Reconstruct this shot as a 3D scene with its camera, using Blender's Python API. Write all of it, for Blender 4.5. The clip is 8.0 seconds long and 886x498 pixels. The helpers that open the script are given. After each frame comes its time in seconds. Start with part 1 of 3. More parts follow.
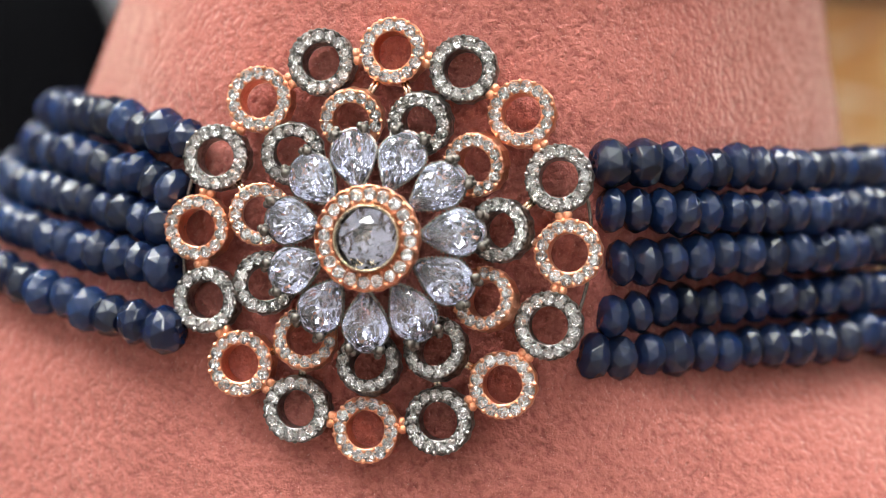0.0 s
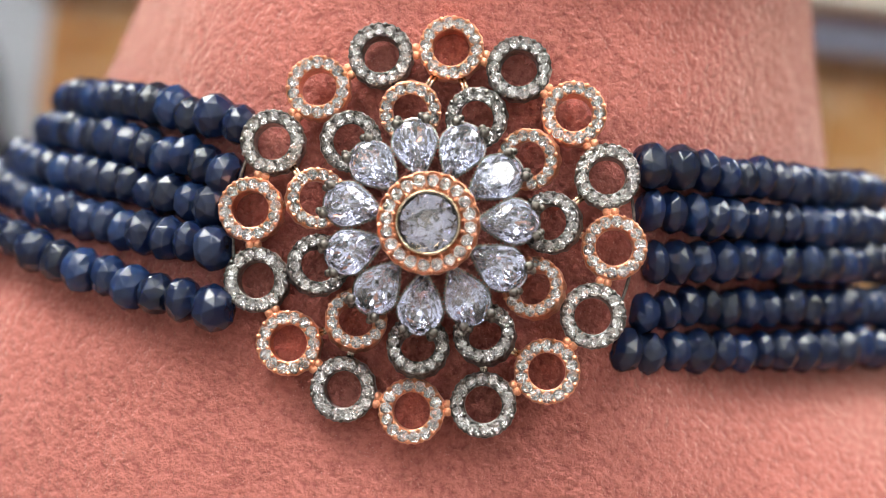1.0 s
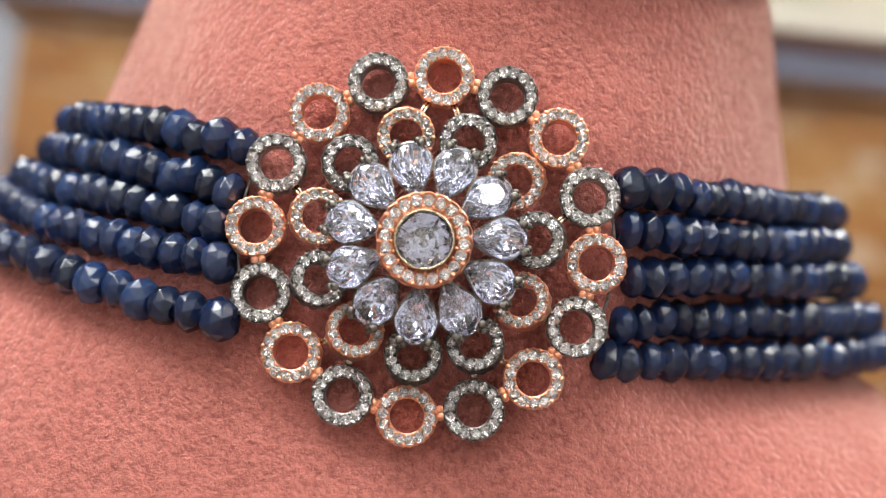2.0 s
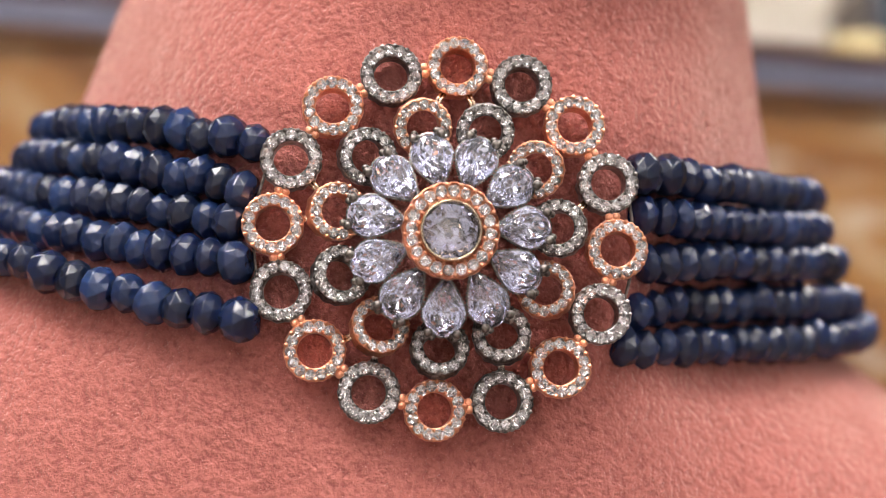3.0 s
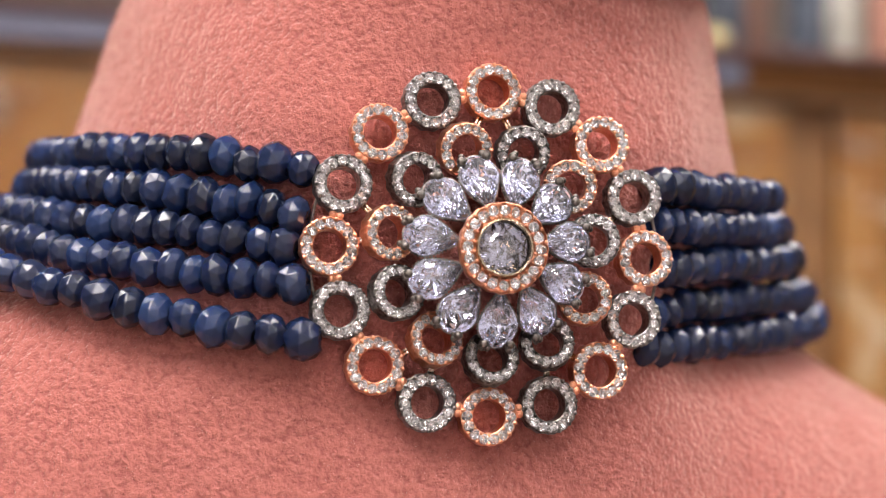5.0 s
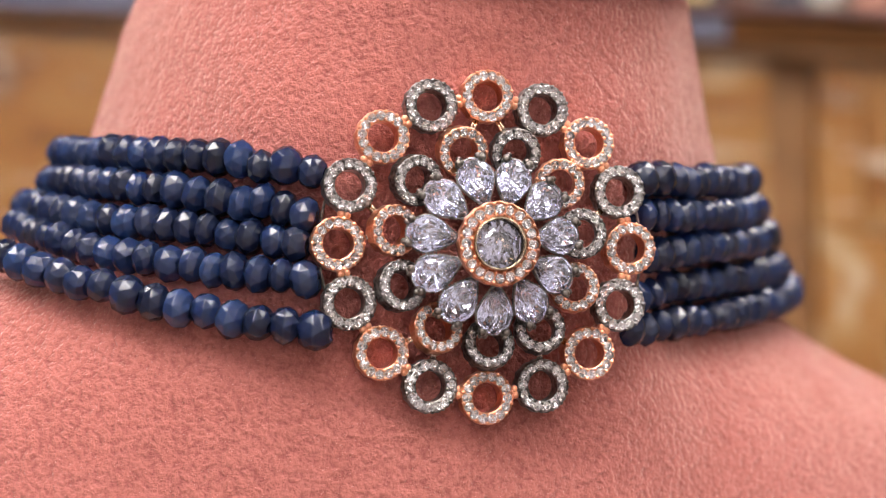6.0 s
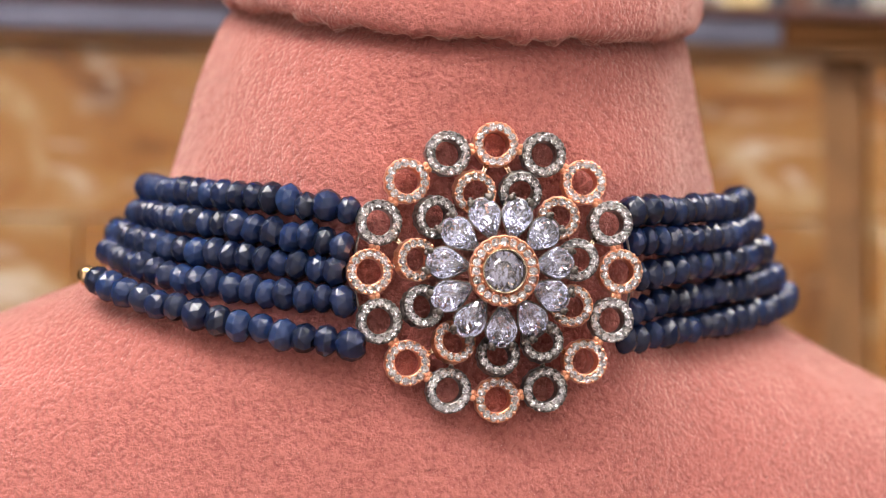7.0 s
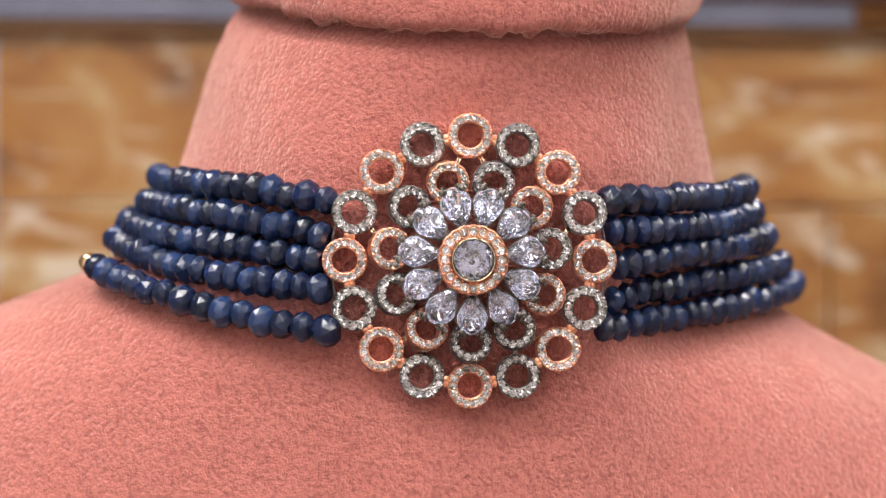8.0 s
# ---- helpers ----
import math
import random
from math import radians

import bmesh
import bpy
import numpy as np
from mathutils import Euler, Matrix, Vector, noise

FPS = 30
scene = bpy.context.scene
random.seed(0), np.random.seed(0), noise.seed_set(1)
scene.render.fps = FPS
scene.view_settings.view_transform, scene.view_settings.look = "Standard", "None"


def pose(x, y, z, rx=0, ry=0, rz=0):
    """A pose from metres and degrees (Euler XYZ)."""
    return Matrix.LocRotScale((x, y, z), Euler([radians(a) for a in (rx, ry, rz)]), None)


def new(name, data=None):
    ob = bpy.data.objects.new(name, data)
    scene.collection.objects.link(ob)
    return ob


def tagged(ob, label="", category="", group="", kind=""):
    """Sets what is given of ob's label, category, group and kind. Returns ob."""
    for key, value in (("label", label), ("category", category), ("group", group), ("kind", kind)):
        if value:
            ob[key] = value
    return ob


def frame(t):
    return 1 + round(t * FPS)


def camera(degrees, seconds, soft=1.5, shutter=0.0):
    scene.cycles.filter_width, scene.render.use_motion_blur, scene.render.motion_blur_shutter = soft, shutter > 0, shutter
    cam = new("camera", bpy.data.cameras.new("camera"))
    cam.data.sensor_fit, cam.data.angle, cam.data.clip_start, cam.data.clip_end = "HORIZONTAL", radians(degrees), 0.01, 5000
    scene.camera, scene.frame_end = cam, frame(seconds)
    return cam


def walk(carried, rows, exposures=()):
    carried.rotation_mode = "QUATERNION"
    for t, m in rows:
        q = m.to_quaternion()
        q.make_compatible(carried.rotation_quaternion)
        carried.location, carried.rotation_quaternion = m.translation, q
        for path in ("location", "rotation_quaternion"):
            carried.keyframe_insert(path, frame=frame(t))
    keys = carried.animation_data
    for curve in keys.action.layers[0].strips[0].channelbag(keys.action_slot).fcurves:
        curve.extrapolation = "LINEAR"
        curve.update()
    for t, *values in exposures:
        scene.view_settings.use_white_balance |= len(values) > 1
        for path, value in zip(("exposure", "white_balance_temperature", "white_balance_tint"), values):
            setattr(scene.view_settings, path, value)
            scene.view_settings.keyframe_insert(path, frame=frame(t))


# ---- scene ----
# path: seconds, x, y, z, turns
LENS = 30.17
PATH = [
    (0.0, 0.03596, -0.17380, 1.14753, 90.644, -4.041, 9.398),
    (0.5, 0.02348, -0.16861, 1.13841, 92.452, -5.400, 5.694),
    (1.0, 0.01166, -0.18272, 1.13488, 94.060, -6.223, 2.726),
    (1.5, 0.00565, -0.19219, 1.13159, 95.233, -6.419, 0.643),
    (1.7, 0.00802, -0.19584, 1.13436, 94.582, -6.538, 1.257),
    (2.8, -0.01027, -0.19294, 1.12707, 96.356, -4.250, -3.848),
    (3.0, -0.01467, -0.19234, 1.12766, 96.177, -3.765, -4.673),
    (3.5, -0.02730, -0.18845, 1.12859, 95.951, -2.728, -7.135),
    (4.0, -0.03588, -0.18646, 1.12938, 95.908, -1.966, -9.524),
    (4.5, -0.04506, -0.19034, 1.12895, 95.956, -1.456, -11.986),
    (4.7, -0.04752, -0.19277, 1.12687, 96.558, -1.265, -12.429),
    (5.8, -0.06151, -0.21360, 1.14277, 92.013, -0.371, -14.444),
    (6.0, -0.05743, -0.21529, 1.13759, 93.088, -0.164, -13.396),
    (6.5, -0.05838, -0.24735, 1.13995, 92.518, 0.168, -11.781),
    (7.0, -0.05047, -0.25880, 1.14508, 91.868, 0.173, -9.155),
    (7.5, -0.03858, -0.26529, 1.14972, 91.082, 0.150, -6.735),
    (8.0, -0.02198, -0.26760, 1.14620, 91.208, -0.072, -3.745),
]
# end of path

# main settings
FSTOP = 11.0
LAMP = 28.8
# Unseen lamps: y=-2.3 pair washes the south wall, y=0.9 pair adds edge light.
LIGHTS = [(-1.0, -0.05, 0.50), (1.0, -0.05, 0.47), (-0.35, -0.85, 0.60), (-1.2, -1.0, 0.60), (1.2, -1.0, 0.34), (-1.5, -2.3, 0.44), (1.5, -2.3, 0.40), (0.0, -1.7, 0.40), (-1.3, 0.9, 0.40), (1.3, 0.9, 0.48)]
INNER_W, INNER_TILT = 1.3, 0.25
PEAR_R, PEAR_W, PEAR_TILT = 8.75, 4.0, 0.28
cam = camera(LENS, 8.0, soft=0.65)
walk(cam, [(t, pose(*p)) for t, *p in PATH],
     [(0.0, 0.05, 6250, 3), (1.7, 0.05, 6250, 3), (2.8, -0.05, 6540, 13), (6.5, 0.0, 6560, 16), (8.0, 0.0, 6500, 11)])

Z0 = 1.15          # height of the pendant's centre above the shop floor
MM = 0.001

# ---- world and light ----
world = bpy.data.worlds.new("world")
scene.world = world
world.use_nodes = True
world.node_tree.nodes["Background"].inputs[0].default_value = (1.0, 0.95, 0.88, 1)
world.node_tree.nodes["Background"].inputs[1].default_value = 0.15
scene.view_settings.exposure = 0.0


# ---- materials ----
def shader(name, rough=0.5, metal=0.0, col=(0.5, 0.5, 0.5)):
    m = bpy.data.materials.new(name)
    m.use_nodes = True
    nt = m.node_tree
    b = nt.nodes["Principled BSDF"]
    b.inputs["Base Color"].default_value = (*col, 1)
    b.inputs["Roughness"].default_value = rough
    b.inputs["Metallic"].default_value = metal
    return m, nt, b


def noise_node(nt, scale, detail=3.0, rough=0.55, coord="Object", stretch=None, distort=0.0):
    tc = nt.nodes.new("ShaderNodeTexCoord")
    n = nt.nodes.new("ShaderNodeTexNoise")
    n.inputs["Scale"].default_value = scale
    n.inputs["Detail"].default_value = detail
    n.inputs["Roughness"].default_value = rough
    n.inputs["Distortion"].default_value = distort
    if stretch:
        mp = nt.nodes.new("ShaderNodeMapping")
        mp.inputs["Scale"].default_value = stretch
        nt.links.new(tc.outputs[coord], mp.inputs[0])
        nt.links.new(mp.outputs[0], n.inputs["Vector"])
    else:
        nt.links.new(tc.outputs[coord], n.inputs["Vector"])
    return n


def ramp_node(nt, src, stops):
    r = nt.nodes.new("ShaderNodeValToRGB")
    while len(r.color_ramp.elements) < len(stops):
        r.color_ramp.elements.new(0.5)
    for e, (p, c) in zip(r.color_ramp.elements, stops):
        e.position, e.color = p, (*c, 1)
    nt.links.new(src, r.inputs[0])
    return r


def mix_node(nt, a, b, fac, mode="MIX"):
    x = nt.nodes.new("ShaderNodeMix")
    x.data_type, x.blend_type = "RGBA", mode
    for sock, v in ((x.inputs[6], a), (x.inputs[7], b), (x.inputs[0], fac)):
        if isinstance(v, (int, float)):
            sock.default_value = v
        elif isinstance(v, tuple):
            sock.default_value = (*v, 1)
        else:
            nt.links.new(v, sock)
    return x.outputs[2]


def bump_node(nt, height, strength, distance, under=None):
    b = nt.nodes.new("ShaderNodeBump")
    b.inputs["Strength"].default_value = strength
    b.inputs["Distance"].default_value = distance
    nt.links.new(height, b.inputs["Height"])
    if under:
        nt.links.new(under, b.inputs["Normal"])
    return b.outputs[0]


def suede():
    m, nt, b = shader("pink_suede", 0.95)
    big = noise_node(nt, 55, 3)
    mid = noise_node(nt, 300, 4, 0.6, distort=0.4)
    clump = noise_node(nt, 1150, 3, 0.55)
    nap = noise_node(nt, 3600, 2, 0.6)
    c1 = ramp_node(nt, mid.outputs["Fac"], [(0.3, (0.485, 0.170, 0.143)), (0.7, (0.525, 0.190, 0.161))])
    c2 = ramp_node(nt, big.outputs["Fac"], [(0.3, (0.94, 0.92, 0.92)), (0.7, (1.0, 1.0, 1.0))])
    c3 = ramp_node(nt, clump.outputs["Fac"], [(0.34, (0.76, 0.70, 0.69)), (0.56, (1.03, 1.03, 1.03))])
    c4 = ramp_node(nt, nap.outputs["Fac"], [(0.3, (0.88, 0.85, 0.85)), (0.65, (1.04, 1.04, 1.04))])
    col = mix_node(nt, c1.outputs[0], c2.outputs[0], 1.0, "MULTIPLY")
    col = mix_node(nt, col, c3.outputs[0], 1.0, "MULTIPLY")
    col = mix_node(nt, col, c4.outputs[0], 1.0, "MULTIPLY")
    nt.links.new(col, b.inputs["Base Color"])
    n = bump_node(nt, nap.outputs["Fac"], 0.35, 0.0003)
    n = bump_node(nt, clump.outputs["Fac"], 0.85, 0.0009, n)
    n = bump_node(nt, mid.outputs["Fac"], 0.2, 0.0010, n)
    n = bump_node(nt, big.outputs["Fac"], 0.4, 0.003, n)
    nt.links.new(n, b.inputs["Normal"])
    b.inputs["Specular IOR Level"].default_value = 0.1
    b.inputs["Sheen Weight"].default_value = 1.0
    b.inputs["Sheen Roughness"].default_value = 0.4
    b.inputs["Sheen Tint"].default_value = (1.0, 0.72, 0.62, 1)
    return m


def metal(name, col, col2, rough):
    m, nt, b = shader(name, rough, 1.0)
    n = noise_node(nt, 1800, 2)
    r = ramp_node(nt, n.outputs["Fac"], [(0.35, col2), (0.65, col)])
    nt.links.new(r.outputs[0], b.inputs["Base Color"])
    nt.links.new(bump_node(nt, n.outputs["Fac"], 0.25, 0.0002), b.inputs["Normal"])
    return m


def crystal(name, col, ior, clear, rough=0.0):
    m, nt, b = shader(name, rough, 0.0, col)
    b.inputs["Transmission Weight"].default_value = clear
    b.inputs["IOR"].default_value = ior
    return m


def sapphire():
    m, nt, b = shader("sapphire", 0.2)
    info = nt.nodes.new("ShaderNodeObjectInfo")
    r = ramp_node(nt, info.outputs["Random"], [(0.0, (0.005, 0.010, 0.030)), (0.3, (0.007, 0.015, 0.052)), (0.6, (0.009, 0.023, 0.078)), (0.85, (0.014, 0.036, 0.112)), (1.0, (0.014, 0.021, 0.052))])
    n = noise_node(nt, 420, 4, 0.6)
    v = ramp_node(nt, n.outputs["Fac"], [(0.3, (0.65, 0.65, 0.70)), (0.7, (1.35, 1.3, 1.25))])
    nt.links.new(mix_node(nt, r.outputs[0], v.outputs[0], 1.0, "MULTIPLY"), b.inputs["Base Color"])
    f = noise_node(nt, 2600, 2)
    nt.links.new(bump_node(nt, f.outputs["Fac"], 0.03, 0.0002), b.inputs["Normal"])
    b.inputs["IOR"].default_value = 1.55
    b.inputs["Subsurface Weight"].default_value = 0.35
    b.inputs["Subsurface Radius"].default_value = (0.25, 0.45, 1.0)
    b.inputs["Subsurface Scale"].default_value = 0.0012
    return m


def onyx():
    m, nt, b = shader("onyx_tile", 0.3)
    info = nt.nodes.new("ShaderNodeObjectInfo")
    geo = nt.nodes.new("ShaderNodeNewGeometry")
    mul = nt.nodes.new("ShaderNodeMath")
    mul.operation = "MULTIPLY"
    mul.inputs[1].default_value = 0.06
    add = nt.nodes.new("ShaderNodeVectorMath")
    nt.links.new(info.outputs["Random"], mul.inputs[0])
    nt.links.new(geo.outputs["Position"], add.inputs[0])
    nt.links.new(mul.outputs[0], add.inputs[1])
    cols = []
    for scale, stretch, distort in ((23.0, (1.0, 1.0, 1.6), 0.8), (33.0, (0.8, 1.0, 2.4), 1.2)):
        mp = nt.nodes.new("ShaderNodeMapping")
        mp.inputs["Scale"].default_value = stretch
        n = nt.nodes.new("ShaderNodeTexNoise")
        n.inputs["Scale"].default_value, n.inputs["Detail"].default_value, n.inputs["Distortion"].default_value = scale, 5.0, distort
        nt.links.new(add.outputs[0], mp.inputs[0])
        nt.links.new(mp.outputs[0], n.inputs["Vector"])
        cols.append(n.outputs["Fac"])
    r = ramp_node(nt, cols[0], [(0.30, (0.15, 0.052, 0.008)), (0.42, (0.29, 0.122, 0.024)), (0.55, (0.35, 0.172, 0.048)), (0.62, (0.42, 0.27, 0.12)), (0.70, (0.56, 0.46, 0.33))])
    v = ramp_node(nt, cols[1], [(0.57, (0.0, 0.0, 0.0)), (0.68, (0.8, 0.8, 0.8))])
    col = mix_node(nt, r.outputs[0], (0.60, 0.51, 0.40), v.outputs[0])
    t = ramp_node(nt, info.outputs["Random"], [(0.0, (0.78, 0.76, 0.75)), (1.0, (0.95, 0.94, 0.95))])
    nt.links.new(mix_node(nt, col, t.outputs[0], 1.0, "MULTIPLY"), b.inputs["Base Color"])
    return m


def mottled(name, col, rough=0.5, scale=30.0, amount=0.12, metal_=0.0):
    m, nt, b = shader(name, rough, metal_)
    n = noise_node(nt, scale, 4)
    lo, hi = tuple(c * (1 - amount) for c in col), tuple(min(1.0, c * (1 + amount)) for c in col)
    r = ramp_node(nt, n.outputs["Fac"], [(0.3, lo), (0.7, hi)])
    nt.links.new(r.outputs[0], b.inputs["Base Color"])
    nt.links.new(bump_node(nt, n.outputs["Fac"], 0.15, 0.002), b.inputs["Normal"])
    return m


def glow(name, col, strength):
    m = bpy.data.materials.new(name)
    m.use_nodes = True
    nt = m.node_tree
    nt.nodes.clear()
    e, o = nt.nodes.new("ShaderNodeEmission"), nt.nodes.new("ShaderNodeOutputMaterial")
    e.inputs[0].default_value, e.inputs[1].default_value = (*col, 1), strength
    nt.links.new(e.outputs[0], o.inputs[0])
    return m


SUEDE = suede()
ROSE = metal("rose_gold", (0.95, 0.48, 0.31), (0.80, 0.35, 0.20), 0.34)
GUN = metal("blackened_silver", (0.36, 0.34, 0.325), (0.09, 0.085, 0.08), 0.32)
SILVER = metal("silver", (0.80, 0.77, 0.72), (0.62, 0.59, 0.54), 0.2)
PALE_GOLD = metal("pale_gold", (0.72, 0.55, 0.40), (0.55, 0.40, 0.28), 0.25)
DULL = metal("dull_silver", (0.29, 0.265, 0.24), (0.10, 0.092, 0.085), 0.32)
BRASS = metal("pale_brass", (0.66, 0.55, 0.40), (0.40, 0.32, 0.22), 0.24)
GOLD = metal("gold", (0.93, 0.66, 0.36), (0.82, 0.52, 0.25), 0.22)
# stones: mirror facets and a small white diffuse share are added for brightness
CENTRE = crystal("centre_stone", (0.97, 0.97, 1.0), 1.9, 0.96)
CENTRE_MIRROR = shader("centre_mirror", 0.035, 1.0, (0.66, 0.66, 0.74))[0]
CLEAR = crystal("clear_stone", (1.0, 0.985, 0.98), 1.75, 0.88)
STONE_MIRROR = shader("stone_mirror", 0.09, 1.0, (1.0, 0.99, 0.99))[0]
LILAC_MIRROR = shader("lilac_mirror", 0.09, 1.0, (0.85, 0.87, 1.0))[0]
LILAC = crystal("pear_stone", (0.97, 0.975, 1.0), 1.75, 0.93)
SAPPHIRE = sapphire()
ONYX = onyx()
STEEL = mottled("brushed_steel", (0.17, 0.17, 0.22), 0.33, 60, 0.1, 1.0)
WOOD = mottled("dark_red_wood", (0.075, 0.022, 0.012), 0.35, 25, 0.3)
STRIP_DARK = mottled("strip_dark_reflection", (0.085, 0.034, 0.010), 0.85, 25, 0.3)
STRIP_DARK.node_tree.nodes["Principled BSDF"].inputs["Specular IOR Level"].default_value = 0.1
BROWN_BAND = mottled("brown_band", (0.22, 0.105, 0.035), 0.6, 40, 0.25)
PAPER = mottled("paper", (0.62, 0.58, 0.50), 0.8, 30, 0.08)
# walls in this colour are darkened to keep bounced fill light low
DIM_BEIGE = mottled("dim_beige", (0.18, 0.15, 0.13), 0.7, 8)
WHITE = mottled("white_paint", (0.52, 0.515, 0.51), 0.7, 6, 0.05)
# whitened for the unseen south wall, which bounces light onto the stones
BOUNCE_WHITE = mottled("bounce_white", (0.78, 0.78, 0.79), 0.6, 6, 0.04)
FLOORM = mottled("floor_tile", (0.25, 0.21, 0.17), 0.3, 6)
GREY = mottled("grey_laminate", (0.26, 0.26, 0.29), 0.45, 15)
BLACK = mottled("black_leather", (0.0022, 0.0022, 0.003), 0.75, 200)
BLACK.node_tree.nodes["Principled BSDF"].inputs["Specular IOR Level"].default_value = 0.03
GROUT = mottled("grout", (0.27, 0.15, 0.06), 0.8, 60)
LIT = glow("lamp_diffuser", (1.0, 0.965, 0.93), LAMP)


# ---- helpers ----
def to_mesh(name, bm, material, smooth=False):
    bm.normal_update()
    me = bpy.data.meshes.new(name)
    bm.to_mesh(me)
    bm.free()
    for m in material if isinstance(material, (list, tuple)) else [material]:
        me.materials.append(m)
    if smooth:
        me.polygons.foreach_set("use_smooth", [True] * len(me.polygons))
    return me


def part(name, data, material, parent, label="", m=None, smooth=False):
    me = to_mesh(name, data, material, smooth) if isinstance(data, bmesh.types.BMesh) else data
    ob = new(name, me)
    ob.parent = parent
    if m is not None:
        ob.matrix_basis = m
    if label:
        tagged(ob, label)
    return ob


def empty(name, loc, label, category, group="", kind=""):
    ob = new(name)
    ob.empty_display_size = 0.01
    ob.location = loc
    return tagged(ob, label, category, group, kind)


def box(bm, lo, hi, bevel=0.0):
    g = bmesh.ops.create_cube(bm, size=1.0)
    size, mid = [h - l for l, h in zip(lo, hi)], [(h + l) / 2 for l, h in zip(lo, hi)]
    for v in g["verts"]:
        v.co = Vector([c * s + o for c, s, o in zip(v.co, size, mid)])
    if bevel:
        es = list({e for v in g["verts"] for e in v.link_edges})
        bmesh.ops.bevel(bm, geom=es, offset=bevel, segments=2, affect="EDGES", profile=0.5)
    return bm


def box_mesh(lo, hi, bevel=0.0):
    return box(bmesh.new(), lo, hi, bevel)


def revolve(bm, profile, n, warp=None, closed=True):
    """Turns (radius, height) points round the z axis."""
    rows = []
    for i in range(n):
        a = math.tau * i / n
        rows.append([bm.verts.new((*(Vector((math.cos(a), math.sin(a))) * (r + (warp(a, r) if warp else 0.0))), h)) for r, h in profile])
    k = len(profile)
    for i in range(n):
        u, v = rows[i], rows[(i + 1) % n]
        for j in range(k if closed else k - 1):
            bm.faces.new((u[j], v[j], v[(j + 1) % k], u[(j + 1) % k]))
    return bm


def ball(bm, c, r, squash=1.0, sub=1):
    bmesh.ops.create_icosphere(bm, subdivisions=sub, radius=r, matrix=Matrix.Translation(c) @ Matrix.Diagonal((1, 1, squash, 1)))


def rod(bm, a, b, r, n=8):
    a, b = Vector(a), Vector(b)
    d = b - a
    m = Matrix.Translation((a + b) / 2) @ d.to_track_quat("Z", "Y").to_matrix().to_4x4()
    bmesh.ops.create_cone(bm, cap_ends=True, segments=n, radius1=r, radius2=r, depth=d.length, matrix=m)


def tube(pts, r, n=8):
    """One bent tube through points in millimetres."""
    bm, rows = bmesh.new(), []
    for i, p in enumerate(pts):
        d = (pts[min(i + 1, len(pts) - 1)] - pts[max(i - 1, 0)]).normalized()
        x = d.cross(Vector((0.3, 0.9, 0.2))).normalized()
        y = d.cross(x)
        rows.append([bm.verts.new(p + (x * math.cos(math.tau * k / n) + y * math.sin(math.tau * k / n)) * r) for k in range(n)])
    for u, v in zip(rows, rows[1:]):
        for k in range(n):
            bm.faces.new((u[k], u[(k + 1) % n], v[(k + 1) % n], v[k]))
    bm.faces.new(rows[0][::-1])
    bm.faces.new(rows[-1])
    return scaled(bm)


def scaled(bm, s=MM):
    bmesh.ops.scale(bm, vec=(s, s, s), verts=bm.verts)
    return bm


# ---- room ----
def wall(name, lo, hi, material, label, category):
    return tagged(new(name, to_mesh(name, box_mesh(lo, hi), material)), label, category, kind="structure")


wall("floor", (-2.6, -2.6, -0.1), (2.6, 2.6, 0.0), FLOORM, "beige polished tile floor of the shop", "floor")
wall("wall_south", (-2.6, -2.7, 0.0), (2.6, -2.6, 2.9), BOUNCE_WHITE, "unseen shop wall, whitened to bounce light onto the stones", "wall")
wall("wall_north", (-2.6, 2.6, 0.0), (2.6, 2.7, 2.9), DIM_BEIGE, "plain shop wall behind the counter, darkened to cut bounced light", "wall")
wall("wall_west", (-2.7, -2.7, 0.0), (-2.6, 2.7, 2.9), DIM_BEIGE, "plain shop wall, darkened to cut bounced light", "wall")
wall("wall_east", (2.6, -2.7, 0.0), (2.7, 2.7, 2.9), DIM_BEIGE, "plain shop wall, darkened to cut bounced light", "wall")
wall("ceiling", (-2.7, -2.7, 2.9), (2.7, 2.7, 3.0), WHITE, "plain off-white shop ceiling", "ceiling")


def ceiling_light(x, y, sx, sy):
    e = empty("ceiling_light", (x, y, 2.9), "square ceiling light out of view, added to light the bust", "lamp", "ceiling lights")
    part("frame", box_mesh((-sx / 2 - 0.03, -sy / 2 - 0.03, -0.03), (sx / 2 + 0.03, sy / 2 + 0.03, 0.0), 0.004), WHITE, e)
    part("diffuser", box_mesh((-sx / 2, -sy / 2, -0.036), (sx / 2, sy / 2, -0.031)), LIT, e, "glowing white diffuser")
    return e


for x, y, size in LIGHTS:
    ceiling_light(x, y, size, size)


# ---- table under the bust ----
table = empty("display_table", (0, 0.1, 0), "plain dark wooden display table under the bust", "table")
part("tabletop", box_mesh((-0.2, -0.24, 0.942), (0.2, 0.14, 0.982), 0.004), WOOD, table)
for x in (-0.16, 0.16):
    for y in (-0.2, 0.10):
        part("leg", box_mesh((x - 0.03, y - 0.03, 0.0), (x + 0.03, y + 0.03, 0.942)), WOOD, table)

# ---- counter behind ----
CY, STRIP_Z = 0.275, Z0 + 0.0806
END, CORNER, PANEL = -0.132, 0.166, 0.183
counter = empty("counter", (0, CY, 0), "shop counter faced in amber onyx tiles under a steel strip", "counter")
part("body", box_mesh((END + 0.003, 0.012, 0.0), (0.9, 0.4, STRIP_Z - 0.0006)), GROUT, counter)
part("countertop", box_mesh((END - 0.008, -0.0115, STRIP_Z + 0.0092), (0.91, 0.41, STRIP_Z + 0.0132), 0.001), WOOD, counter, "dark red-brown wooden top edge")
part("edge_strip", box_mesh((END - 0.008, -0.010, STRIP_Z), (CORNER - 0.016, 0.40, STRIP_Z + 0.0090), 0.0012), STEEL, counter, "brushed steel strip under the top")
